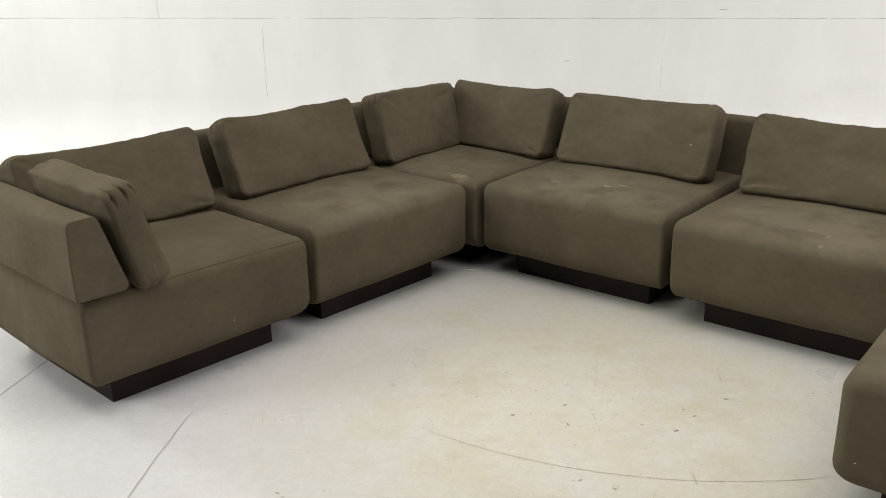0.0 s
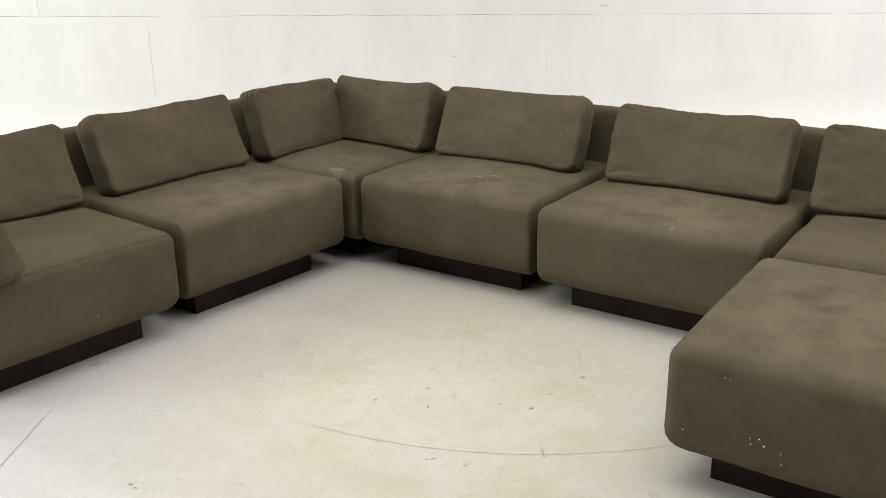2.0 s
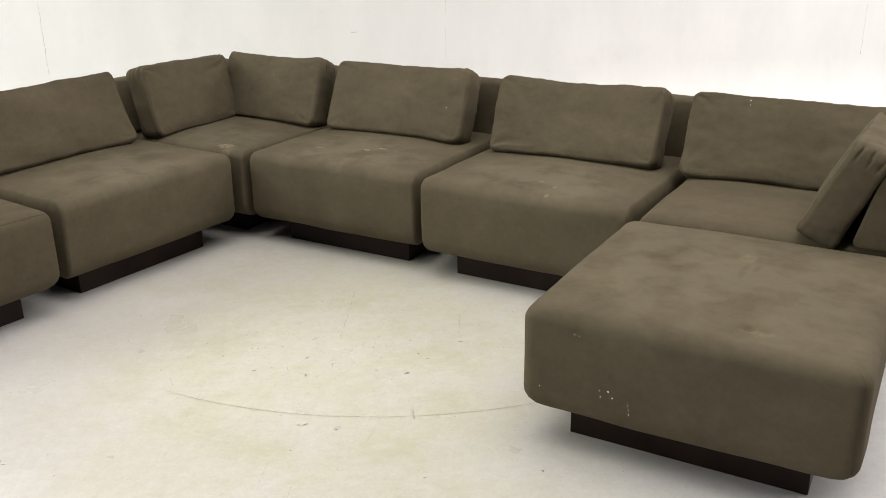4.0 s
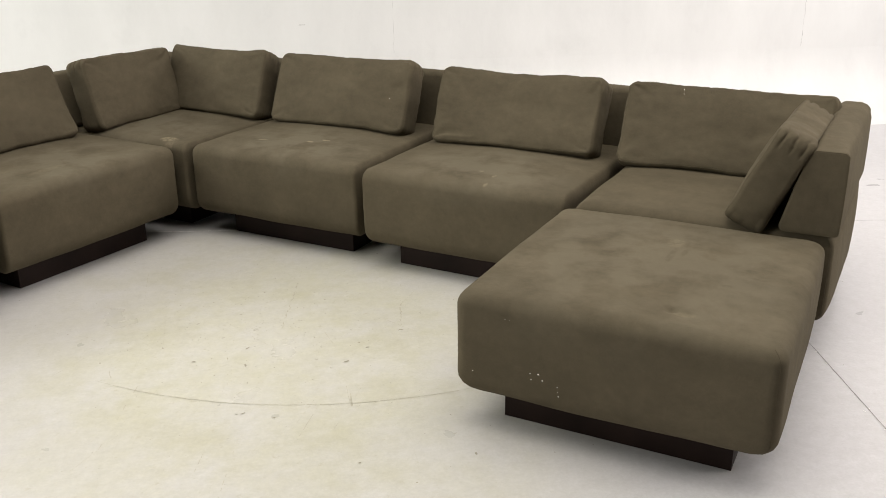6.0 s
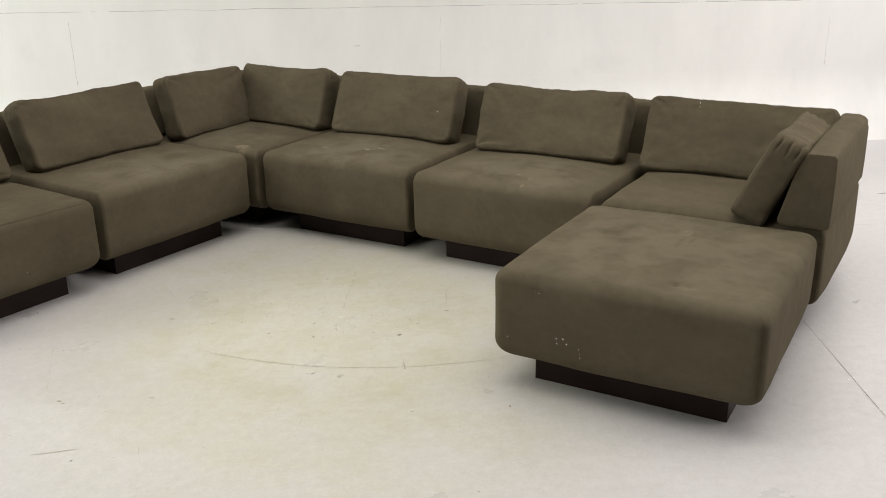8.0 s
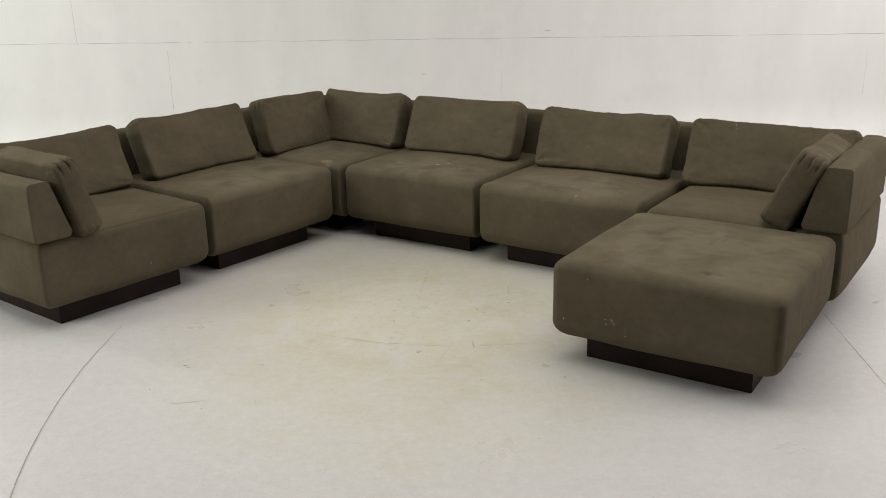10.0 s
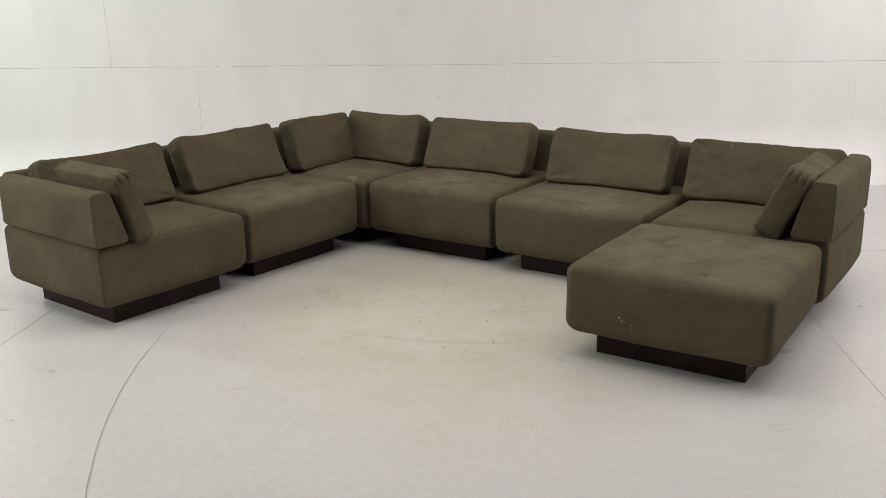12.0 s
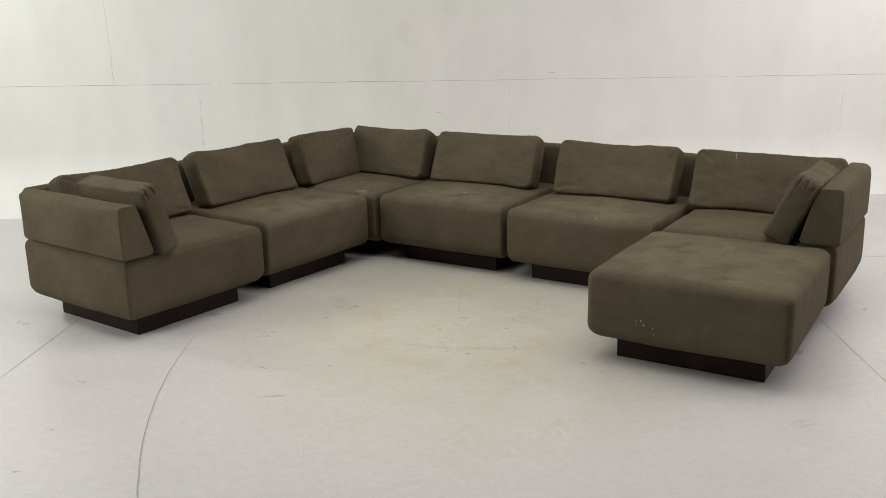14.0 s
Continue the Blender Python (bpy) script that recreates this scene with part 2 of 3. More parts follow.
def round_outline(corners, radii, seg=5, side=8):
    """A closed outline with rounded corners, anticlockwise."""
    pts, n = [], len(corners)
    arcs = []
    for i in range(n):
        p, a, b = (Vector(corners[j % n]) for j in (i, i - 1, i + 1))
        u, w = (a - p).normalized(), (b - p).normalized()
        half = u.angle(w) / 2
        r = radii[i]
        reach = r / math.tan(half)
        mid = p + (u + w).normalized() * (r / math.sin(half))
        s, e = p + u * reach - mid, p + w * reach - mid
        sweep = math.pi - 2 * half
        arcs.append([mid + Matrix.Rotation(sweep * k / seg, 2) @ s for k in range(seg + 1)])
    for i in range(n):
        pts += arcs[i]
        a, b = arcs[i][-1], arcs[(i + 1) % n][0]
        pts += [a.lerp(b, k / side) for k in range(1, side)]
    return pts


def loft(bm, outline, stations, caps=(0.9, 0.75, 0.55, 0.33, 0.12), deform=None, narrow=1.0):
    """Sweeps the outline (about its own middle) up through stations (height, inset), and closes both ends with rings; narrow: the inset's share across x."""
    cx = sum(p.x for p in outline) / len(outline)
    cy = sum(p.y for p in outline) / len(outline)
    hx = max(abs(p.x - cx) for p in outline)
    hy = max(abs(p.y - cy) for p in outline)
    rings = []
    z0, i0 = stations[0]
    z1, i1 = stations[-1]
    levels = [(z0, i0, s) for s in reversed(caps)] + [(z, i, 1.0) for z, i in stations] + [(z1, i1, s) for s in caps]
    for z, inset, s in levels:
        kx, ky = s * (hx - inset * narrow) / hx, s * (hy - inset) / hy
        rings.append([bm.verts.new((cx + (p.x - cx) * kx, cy + (p.y - cy) * ky, z)) for p in outline])
    n = len(outline)
    for a, b in zip(rings, rings[1:]):
        for k in range(n):
            bm.faces.new((a[k], a[(k + 1) % n], b[(k + 1) % n], b[k]))
    for ring, z, flip in ((rings[0], z0, True), (rings[-1], z1, False)):
        c = bm.verts.new((cx, cy, z))
        for k in range(n):
            p, q = ring[k], ring[(k + 1) % n]
            bm.faces.new((q, p, c) if flip else (p, q, c))
    if deform:
        for v in bm.verts:
            v.co = deform(v.co.copy())
    return bm


def rounding(lo, hi, r_lo, r_hi, seg=6):
    """Stations from lo to hi whose ends are rounded inwards."""
    st = sorted([(lo + r_lo * (1 - math.cos(math.pi / 2 * k / seg)), r_lo * (1 - math.sin(math.pi / 2 * k / seg))) for k in range(seg + 1)])
    top = [(hi - r_hi * (1 - math.cos(math.pi / 2 * k / seg)), r_hi * (1 - math.sin(math.pi / 2 * k / seg))) for k in range(seg, -1, -1)]
    a, b = st[-1][0], top[0][0]
    return st + [(a + (b - a) * k / 5, 0.0) for k in range(1, 5)] + top


def softened(amount, scale, seed):
    def f(co):
        return co + amount * noise.noise_vector(co * scale + Vector((seed * 3.1, seed * 1.7, seed * 0.9)))
    return f


def tube(bm, pts, r, closed=True, sides=5):
    n = len(pts)
    rings = []
    for i, p in enumerate(pts):
        a, b = pts[i - 1] if closed or i else p, pts[(i + 1) % n] if closed or i < n - 1 else p
        d = (b - a).normalized()
        u = d.orthogonal().normalized() if abs(d.z) > 0.95 else d.cross(Vector((0, 0, 1))).normalized()
        w = d.cross(u)
        rings.append([bm.verts.new(p + r * (math.cos(2 * math.pi * k / sides) * u + math.sin(2 * math.pi * k / sides) * w)) for k in range(sides)])
    for i in range(n if closed else n - 1):
        a, b = rings[i], rings[(i + 1) % n]
        for k in range(sides):
            bm.faces.new((a[k], a[(k + 1) % sides], b[(k + 1) % sides], b[k]))
    return bm


# ---- the studio ----
WALL_Y, CEILING_Z = 5.56, 4.2
WEST, EAST, SOUTH = -5.6, 6.8, -4.6
COVE = 0.45
SEAM_Z = 0.958
TILT_SEAM = -0.0066


def seam_height(x):
    return SEAM_Z + TILT_SEAM * (x - 0.2)


wall_north = tagged(mesh_object("wall_north", box(bmesh.new(), (WEST - 0.2, WALL_Y + 0.02, -0.1), (EAST + 0.2, WALL_Y + 0.2, CEILING_Z)), CRACK, False),
                    "white painted boarded studio wall with hairline joints", "wall", kind="structure")


def board(x0, x1, z0, z1, gap0=0.0013, gap1=0.0013):
    """A wall board; its upper or lower edge follows the sloping joint."""
    bm = bmesh.new()
    g0, g1 = (0.0, 0.0002) if callable(z1) else (0.0002, 0.0)
    zz = [z(x) if callable(z) else z for z in (z0, z1) for x in (x0, x1)]
    lo = [(x0 + gap0, zz[0] + g0), (x1 - gap1, zz[1] + g0), (x1 - gap1, zz[3] - g1), (x0 + gap0, zz[2] - g1)]
    front = [bm.verts.new((x, WALL_Y, z)) for x, z in lo]
    back = [bm.verts.new((x, WALL_Y + 0.018, z)) for x, z in lo]
    bm.faces.new(front)
    bm.faces.new(list(reversed(back)))
    for k in range(4):
        bm.faces.new((front[k], back[k], back[(k + 1) % 4], front[(k + 1) % 4]))
    bmesh.ops.recalc_face_normals(bm, faces=bm.faces)
    return bm


for x0, x1, g0, g1 in ((WEST, -1.357, 0, 0.0002), (-1.357, 1.162, 0.0002, 0.0001), (1.162, 3.985, 0.0001, 0.0002), (3.985, EAST, 0.0002, 0)):
    part("panel", board(x0, x1, COVE, seam_height, g0, g1), WALL, wall_north, smooth=False)
for x0, x1 in ((WEST, -2.022), (-2.022, EAST)):
    part("panel", board(x0, x1, seam_height, CEILING_Z, 0.0002, 0.0002), WALL, wall_north, smooth=False)


def wall_crack(points, wide, gaps, seed):
    """A hairline where the paint has split along a board joint: it wavers, swells, thins and breaks off."""
    rnd = random.Random(seed)
    bm = bmesh.new()
    prev = None
    n = len(points)
    for k, (x, z) in enumerate(points):
        a, b = Vector(points[max(k - 1, 0)]), Vector(points[min(k + 1, n - 1)])
        d = (b - a).normalized()
        side = Vector((-d.y, d.x))
        off = 0.006 * noise.noise(Vector((k * 0.11, seed, 0))) + 0.002 * noise.noise(Vector((k * 0.6, seed, 4)))
        swell = wide * (0.35 + 0.9 * abs(noise.noise(Vector((k * 0.17, seed, 8)))))
        pair = [bm.verts.new((x + side.x * (off + e * swell), WALL_Y - 0.0006, z + side.y * (off + e * swell))) for e in (-1, 1)]
        if prev and (noise.noise(Vector((k * 0.07, seed, 12))) + rnd.uniform(-0.15, 0.15)) > gaps:
            bm.faces.new((prev[0], prev[1], pair[1], pair[0]))
        prev = pair
    bmesh.ops.recalc_face_normals(bm, faces=bm.faces)
    return part("crack", bm, CRACK, wall_north, smooth=False)


def upright(x, z0, z1):
    return [(x, z0 + (z1 - z0) * k / 60) for k in range(61)]


wall_crack([(WEST + (EAST - WEST) * k / 420, seam_height(WEST + (EAST - WEST) * k / 420)) for k in range(421)], 0.0022, -0.45, 1)
wall_crack(upright(-1.357, COVE + 0.02, 0.905), 0.0017, -0.6, 2)
wall_crack(upright(1.162, COVE + 0.05, 0.93), 0.0009, -0.1, 3)
wall_crack(upright(3.985, COVE + 0.02, 0.80), 0.0013, -0.15, 4)
wall_crack([(x - 0.03 * (z - 0.96), z) for x, z in upright(-2.022, 0.965, 2.3)], 0.0017, -0.12, 5)

bm = bmesh.new()
prof = [(WALL_Y - COVE + COVE * math.sin(a), COVE - COVE * math.cos(a)) for a in (math.pi / 2 * k / 16 for k in range(17))]
rows = [[bm.verts.new((x, y, z)) for y, z in prof] for x in (WEST, EAST)]
for k in range(16):
    bm.faces.new((rows[0][k], rows[1][k], rows[1][k + 1], rows[0][k + 1]))
cove = part("cove", bm, WALL, wall_north)

# unseen walls and ceiling, added to close the room and damp bounced light
for name, lo, hi in (("wall_west", (WEST - 0.2, SOUTH, -0.1), (WEST, WALL_Y + 0.02, CEILING_Z)),
                     ("wall_east", (EAST, SOUTH, -0.1), (EAST + 0.2, WALL_Y + 0.02, CEILING_Z)),
                     ("wall_south", (WEST - 0.2, SOUTH - 0.2, -0.1), (EAST + 0.2, SOUTH, CEILING_Z))):
    tagged(mesh_object(name, box(bmesh.new(), lo, hi), DULL, False), "unseen plain grey wall closing the room, kept dark to limit bounced light", "wall", kind="structure")
tagged(mesh_object("ceiling", box(bmesh.new(), (WEST - 0.2, SOUTH - 0.2, CEILING_Z), (EAST + 0.2, WALL_Y + 0.2, CEILING_Z + 0.2)), DULL, False),
       "unseen plain grey ceiling closing the room, kept dark to limit bounced light", "ceiling", kind="structure")

# painted concrete slabs; their joints run askew to the wall
GRID = math.radians(-6.3)
CELL = 3.745
JOINT_CORNER = Vector((-1.317, 3.765))
floor = tagged(mesh_object("floor", box(bmesh.new(), (WEST - 0.2, SOUTH - 0.2, -0.15), (EAST + 0.2, WALL_Y + 0.1, -0.0025)), GROOVE, False),
               "pale grey painted concrete floor with scuffs and slab joints", "floor", kind="structure")


def clip(poly, axis, limit, keep_less):
    out = []
    for a, b in zip(poly, poly[1:] + poly[:1]):
        ia, ib = (a[axis] < limit) == keep_less, (b[axis] < limit) == keep_less
        if ia:
            out.append(a)
        if ia != ib:
            out.append(a.lerp(b, (limit - a[axis]) / (b[axis] - a[axis])))
    return out


gu, gv = Vector((math.cos(GRID), math.sin(GRID))), Vector((-math.sin(GRID), math.cos(GRID)))
for i in range(-2, 4):
    for j in range(-3, 2):
        g = 0.002
        poly = [JOINT_CORNER + gu * (CELL * (i + a) + da) + gv * (CELL * (j + b) + db)
                for a, b, da, db in ((0, 0, g, g), (1, 0, -g, g), (1, 1, -g, -g), (0, 1, g, -g))]
        if i < 0:
            if j != 0:
                continue
            poly = [JOINT_CORNER + gu * (CELL * (i + a) + da) + gv * (CELL * b)
                    for a, b, da in ((0, -3, g), (1, -3, -g), (1, 2, -g), (0, 2, g))]
        for axis, limit, less in ((0, EAST, True), (0, WEST, False), (1, WALL_Y - COVE, True), (1, SOUTH, False)):
            poly = clip(poly, axis, limit, less) if poly else poly
        if len(poly) < 3:
            continue
        bm = bmesh.new()
        top = [bm.verts.new((p.x, p.y, 0)) for p in poly]
        low = [bm.verts.new((p.x, p.y, -0.0022)) for p in poly]
        bm.faces.new(top)
        for k in range(len(poly)):
            bm.faces.new((top[k], low[k], low[(k + 1) % len(poly)], top[(k + 1) % len(poly)]))
        bmesh.ops.recalc_face_normals(bm, faces=bm.faces)
        part("slab", bm, FLOOR, floor, smooth=False)

# ---- the sofa ----
MODULE, PLINTH, SEAT_Z, SEAT_LOW, BACK_Z = 0.870, 0.64, 0.413, 0.10, 0.665
HALF = MODULE / 2
SEAT_HALF = 0.4275


def seat_form(seed, half, dents=()):
    soft = softened(0.004, 5.0, seed)

    def form(co):
        x, y = co.x / half, co.y / half
        top = max(0.0, (co.z - SEAT_LOW) / (SEAT_Z - SEAT_LOW))
        co.z += top * 0.018 * (1 - x * x) * (1 - y * y) - (1 - top) * 0.012 * (1 - x * x) * (1 - y * y)
        bulge = 0.003 * math.sin(math.pi * min(1.0, top))
        # the modules' sides swell behind the front, so that neighbours nearly touch
        swell = 0.003 if half > SEAT_HALF else 0.013
        co.x += swell * math.sin(math.pi * min(1.0, top)) ** 0.5 * x * (1 - y ** 4)
        co.y += bulge * y * (1 - x * x)
        for dx, dy, r, deep in dents:
            d = math.hypot(co.x - dx, co.y - dy) / r
            if top > 0.9 and d < 1:
                co.z -= deep * (1 - d * d) ** 2
        return soft(co)
    return form


def seat_outline(half):
    r, side = (0.014, 18) if half == SEAT_HALF else (0.035, 60)
    return round_outline([(-half, -half), (half, -half), (half, half), (-half, half)], [r] * 4, 5, side)


def seat_mesh(seed, half=SEAT_HALF, dents=(), narrow=0.6):
    step = 0.045 if half == SEAT_HALF else 0.018
    rings = tuple(1 - step * k for k in range(1, int(0.99 / step)))
    return loft(bmesh.new(), seat_outline(half), rounding(SEAT_LOW, SEAT_Z, 0.07, 0.042), rings, seat_form(seed, half, dents), narrow)


def seat_seams(thing, seed, half, welt, corners):
    """Upright seams at the two front corners; welt: a seam along the front's upper edge as well."""
    outline, form = seat_outline(half), seat_form(seed, half)
    stations = rounding(SEAT_LOW, SEAT_Z, 0.07, 0.042)
    for index in corners:
        p = outline[index]
        pts = []
        for z, inset in stations[3:-2]:
            k = (half - inset) / half
            pts.append(form(Vector((p.x * k, p.y * k, z))))
        part("seam", tube(bmesh.new(), pts, 0.0010, False, 5), SEAM, thing)
    if welt:
        z, inset = stations[-4]
        k = (half - inset) / half
        pts = [form(Vector((p.x * k, p.y * k, z))) for p in outline[4:25]]
        part("welt", tube(bmesh.new(), pts, 0.0018, False, 5), SEAM, thing)


def flecks(thing, spots, label):
    """Tiny flat crumbs of paint and lint stuck to the fabric: x, y, z, size, and whether they sit on the front."""
    bm = bmesh.new()
    for x, y, z, size, front in spots:
        ring = []
        for k in range(6):
            a = 2 * math.pi * k / 6
            r = size * random.uniform(0.6, 1.15)
            u, w = math.cos(a) * r, math.sin(a) * r * 0.75
            ring.append(bm.verts.new((x + u, y, z + w) if front else (x + u, y + w, z)))
        top = bm.verts.new((x, y - 0.0015, z) if front else (x, y, z + 0.0015))
        for k in range(6):
            bm.faces.new((ring[k], ring[(k + 1) % 6], top))
    bmesh.ops.recalc_face_normals(bm, faces=bm.faces)
    return tagged(part("paint_flecks", bm, FLECK, thing, label, False), kind="stuff")


ARM_RADII = (0.018, 0.012, 0.018, 0.026)


def wedge_mesh(length, seed, end_a=0.02, end_b=0.05, rise=0.0, deep=0.155, sink=0.0, radii=(0.02, 0.03, 0.03, 0.03), top=0.085, plump=0):
    """An upholstered wedge along x with its upright outer face at y = 0 and the slanting face towards -y, standing on the seat."""
    h, base = BACK_Z - SEAT_Z + rise + sink, deep
    outline = round_outline([(-base, 0.0), (0.0, 0.0), (0.0, h), (-top, h)], radii, 5, 7)
    bm = loft(bmesh.new(), outline, rounding(-length / 2, length / 2, end_a, end_b))
    soft = softened(0.005, 6.0, seed)
    m = Matrix(((0, 0, 1, 0), (1, 0, 0, 0), (0, 1, 0, SEAT_Z + 0.004 - sink), (0, 0, 0, 1)))
    for v in bm.verts:
        if plump:
            # away from the stitched front panel the outer top edge is fuller
            away = min(1.0, max(0.0, (length / 2 - plump * v.co.z) / 0.20))
            rad = 0.018 + 0.040 * away
            a, c = v.co.x + rad, v.co.y - h + rad
            if a > 0 and c > 0 and math.hypot(a, c) > rad:
                k = rad / math.hypot(a, c)
                v.co.x, v.co.y = a * k - rad, h - rad + c * k
        v.co = soft(m @ v.co)
    return bm


def wedge_seam(length, seed, rise, end, base, top):
    """The stitched edge of a wedge's front panel."""
    h = BACK_Z - SEAT_Z + rise
    outline = round_outline([(-base, 0.0), (0.0, 0.0), (0.0, h), (-top, h)], ARM_RADII, 5, 7)
    cx, cy = sum(p.x for p in outline) / len(outline), sum(p.y for p in outline) / len(outline)
    hx, hy = max(abs(p.x - cx) for p in outline), max(abs(p.y - cy) for p in outline)
    soft = softened(0.005, 6.0, seed)
    r = 0.008
    inset, along = r * (1 - math.sin(0.7)), end * (length / 2 - r * (1 - math.cos(0.7)))
    kx, ky = (hx - inset) / hx, (hy - inset) / hy
    pts = [soft(Vector((along, cx + (p.x - cx) * kx, cy + (p.y - cy) * ky + SEAT_Z + 0.004))) for p in outline]
    return tube(bmesh.new(), pts, 0.0015)


def plinth_mesh():
    p = PLINTH / 2
    return box(bmesh.new(), (-p, -p, 0.0), (p, p, SEAT_LOW + 0.02), 0.002)


def sofa_module(name, m, label, category, backs, seed, half=SEAT_HALF, welt=False, dents=(), corners=(), shift=0.0, narrow=0.30, cloth=SEAT_FABRIC):
    thing = tagged(new(name), label, category, "sectional sofa modules")
    seat = part("seat", seat_mesh(seed, half, dents, narrow), cloth, thing)
    seat.location.x = shift
    seat_seams(seat, seed, half, welt, corners)
    part("plinth", plinth_mesh(), LAMINATE, thing, "dark brown laminate plinth", smooth=False)
    over, reach = 0.025, -0.022 if "west_arm" in backs else 0.008
    for kind in backs:
        if kind == "back":
            ob = part("backrest", wedge_mesh(MODULE - 0.004, seed + 1, 0.02, 0.02, 0.0, 0.085, 0.06, top=0.066), FABRIC, thing)
            ob.matrix_local = pose(0, HALF + over, 0)
        elif kind == "back_by_west_arm":
            ob = part("backrest", wedge_mesh(MODULE - 0.05, seed + 1, 0.02, 0.02, 0.0, 0.085, 0.06, top=0.066), FABRIC, thing)
            ob.matrix_local = pose(0.022, HALF + over, 0)
        elif kind == "back_by_east_arm":
            ob = part("backrest", wedge_mesh(MODULE - 0.05, seed + 1, 0.02, 0.02, 0.0, 0.085, 0.06, top=0.066), FABRIC, thing)
            ob.matrix_local = pose(-0.022, HALF + over, 0)
        elif kind == "west_arm":
            ob = part("armrest", wedge_mesh(MODULE + reach + 0.012, seed + 2, 0.008, 0.06, deep=0.178, radii=ARM_RADII, top=0.092, plump=-1), FABRIC, thing)
            ob.matrix_local = pose(-HALF - 0.012, (reach - 0.012) / 2, 0, 0, 0, 90)
            part("seam", wedge_seam(MODULE + reach + 0.012, seed + 2, 0.0, -1, 0.178, 0.092), SEAM, ob)
        elif kind == "east_arm":
            ob = part("armrest", wedge_mesh(MODULE + reach + 0.012, seed + 3, 0.07, 0.008, 0.02, deep=0.185, radii=ARM_RADII, top=0.112, plump=1), FABRIC, thing)
            ob.matrix_local = pose(HALF + 0.012, (reach - 0.012) / 2, 0, 0, 0, -90)
            part("seam", wedge_seam(MODULE + reach + 0.012, seed + 3, 0.02, 1, 0.185, 0.112), SEAM, ob)
    thing.matrix_world = m
    return thing


M_A = pose(-1.119, 2.753, 0, 0, 0, 51.0)
M_B = pose(-0.576, 3.468, 0, 0, 0, 51.6)
M_C = pose(-0.023, 4.181, 0, 0, 0, -36.5)
M_D = pose(0.706, 3.672, 0, 0, 0, -34.8)
M_E = pose(1.421, 3.138, 0, 0, 0, -35.5)
M_F = pose(2.133, 2.606, 0, 0, 0, -35.6)
M_O = pose(1.6127, 1.8885, 0, 0, 0, -34.5)

ARM_LABEL = "olive-brown upholstered sofa end module with one wedge armrest"
MID_LABEL = "armless olive-brown upholstered sofa module on a dark plinth"
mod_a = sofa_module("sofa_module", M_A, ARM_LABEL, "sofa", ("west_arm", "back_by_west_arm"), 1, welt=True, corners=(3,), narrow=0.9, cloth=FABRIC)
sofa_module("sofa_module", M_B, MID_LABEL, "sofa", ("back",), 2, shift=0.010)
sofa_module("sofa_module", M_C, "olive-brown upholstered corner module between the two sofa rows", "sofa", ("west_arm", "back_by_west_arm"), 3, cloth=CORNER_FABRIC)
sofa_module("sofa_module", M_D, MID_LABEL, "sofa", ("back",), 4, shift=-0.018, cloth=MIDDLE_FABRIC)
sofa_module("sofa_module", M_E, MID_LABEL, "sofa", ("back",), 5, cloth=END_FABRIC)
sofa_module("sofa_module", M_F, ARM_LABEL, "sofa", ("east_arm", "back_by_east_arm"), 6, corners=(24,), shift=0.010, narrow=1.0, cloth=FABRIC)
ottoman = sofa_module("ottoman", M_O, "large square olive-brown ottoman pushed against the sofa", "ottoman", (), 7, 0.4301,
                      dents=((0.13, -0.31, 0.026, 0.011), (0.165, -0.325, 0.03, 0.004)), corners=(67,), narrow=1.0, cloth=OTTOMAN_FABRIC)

random.seed(9)
O_FRONT = -0.4355
flecks(ottoman, [(x, O_FRONT, z, r, True) for x, z, r in (
    (-0.200, 0.219, 0.0022), (-0.177, 0.222, 0.0032), (-0.197, 0.202, 0.0022), (-0.165, 0.206, 0.0026), (-0.123, 0.197, 0.0020),
    (-0.119, 0.170, 0.0026), (-0.121, 0.183, 0.0016), (-0.275, 0.364, 0.0014), (-0.262, 0.361, 0.0013), (-0.369, 0.190, 0.0018))]
    + [(0.234, -0.232, SEAT_Z + 0.006, 0.002, False), (0.30, -0.05, SEAT_Z + 0.005, 0.0016, False)], "white paint flecks stuck to the fabric")

SUNK = 0.008
flecks(mod_a, [(0.09, -0.4345, 0.193, 0.0022, True)], "a crumb of lint on the front")


def creases(w, h, rng, short, corner):
    """Fold lines on a pillow's face: start, direction, length, half-width and depth; short ones run in from the sides, long ones from the corners."""
    lines = []
    for sx in (-1, 1):
        for k in range(short):
            y = h * (0.12 + 0.76 * (k + rng.uniform(0.1, 0.9)) / short)
            a = rng.uniform(-0.5, 0.5)
            lines.append((Vector((sx * (w / 2 - 0.008), y)), Vector((-sx * math.cos(a), math.sin(a))), rng.uniform(0.05, 0.15), rng.uniform(0.007, 0.013), rng.uniform(0.0012, 0.0034)))
        for sy in (0, 1):
            for k in range(corner):
                a = math.radians(rng.uniform(8, 75))
                start = Vector((sx * (w / 2 - 0.012), h * sy + (0.012 if sy == 0 else -0.012)))
                lines.append((start, Vector((-sx * math.cos(a), (1 - 2 * sy) * math.sin(a))), rng.uniform(0.08, 0.24), rng.uniform(0.009, 0.017), rng.uniform(0.0022, 0.0048)))
    for k in range(short):
        a = rng.uniform(-0.35, 0.35)
        lines.append((Vector((rng.uniform(-0.4, 0.3) * w, rng.uniform(0.15, 0.85) * h)), Vector((math.cos(a), math.sin(a))), rng.uniform(0.10, 0.22), rng.uniform(0.014, 0.024), rng.uniform(0.0012, 0.0026)))
    return lines


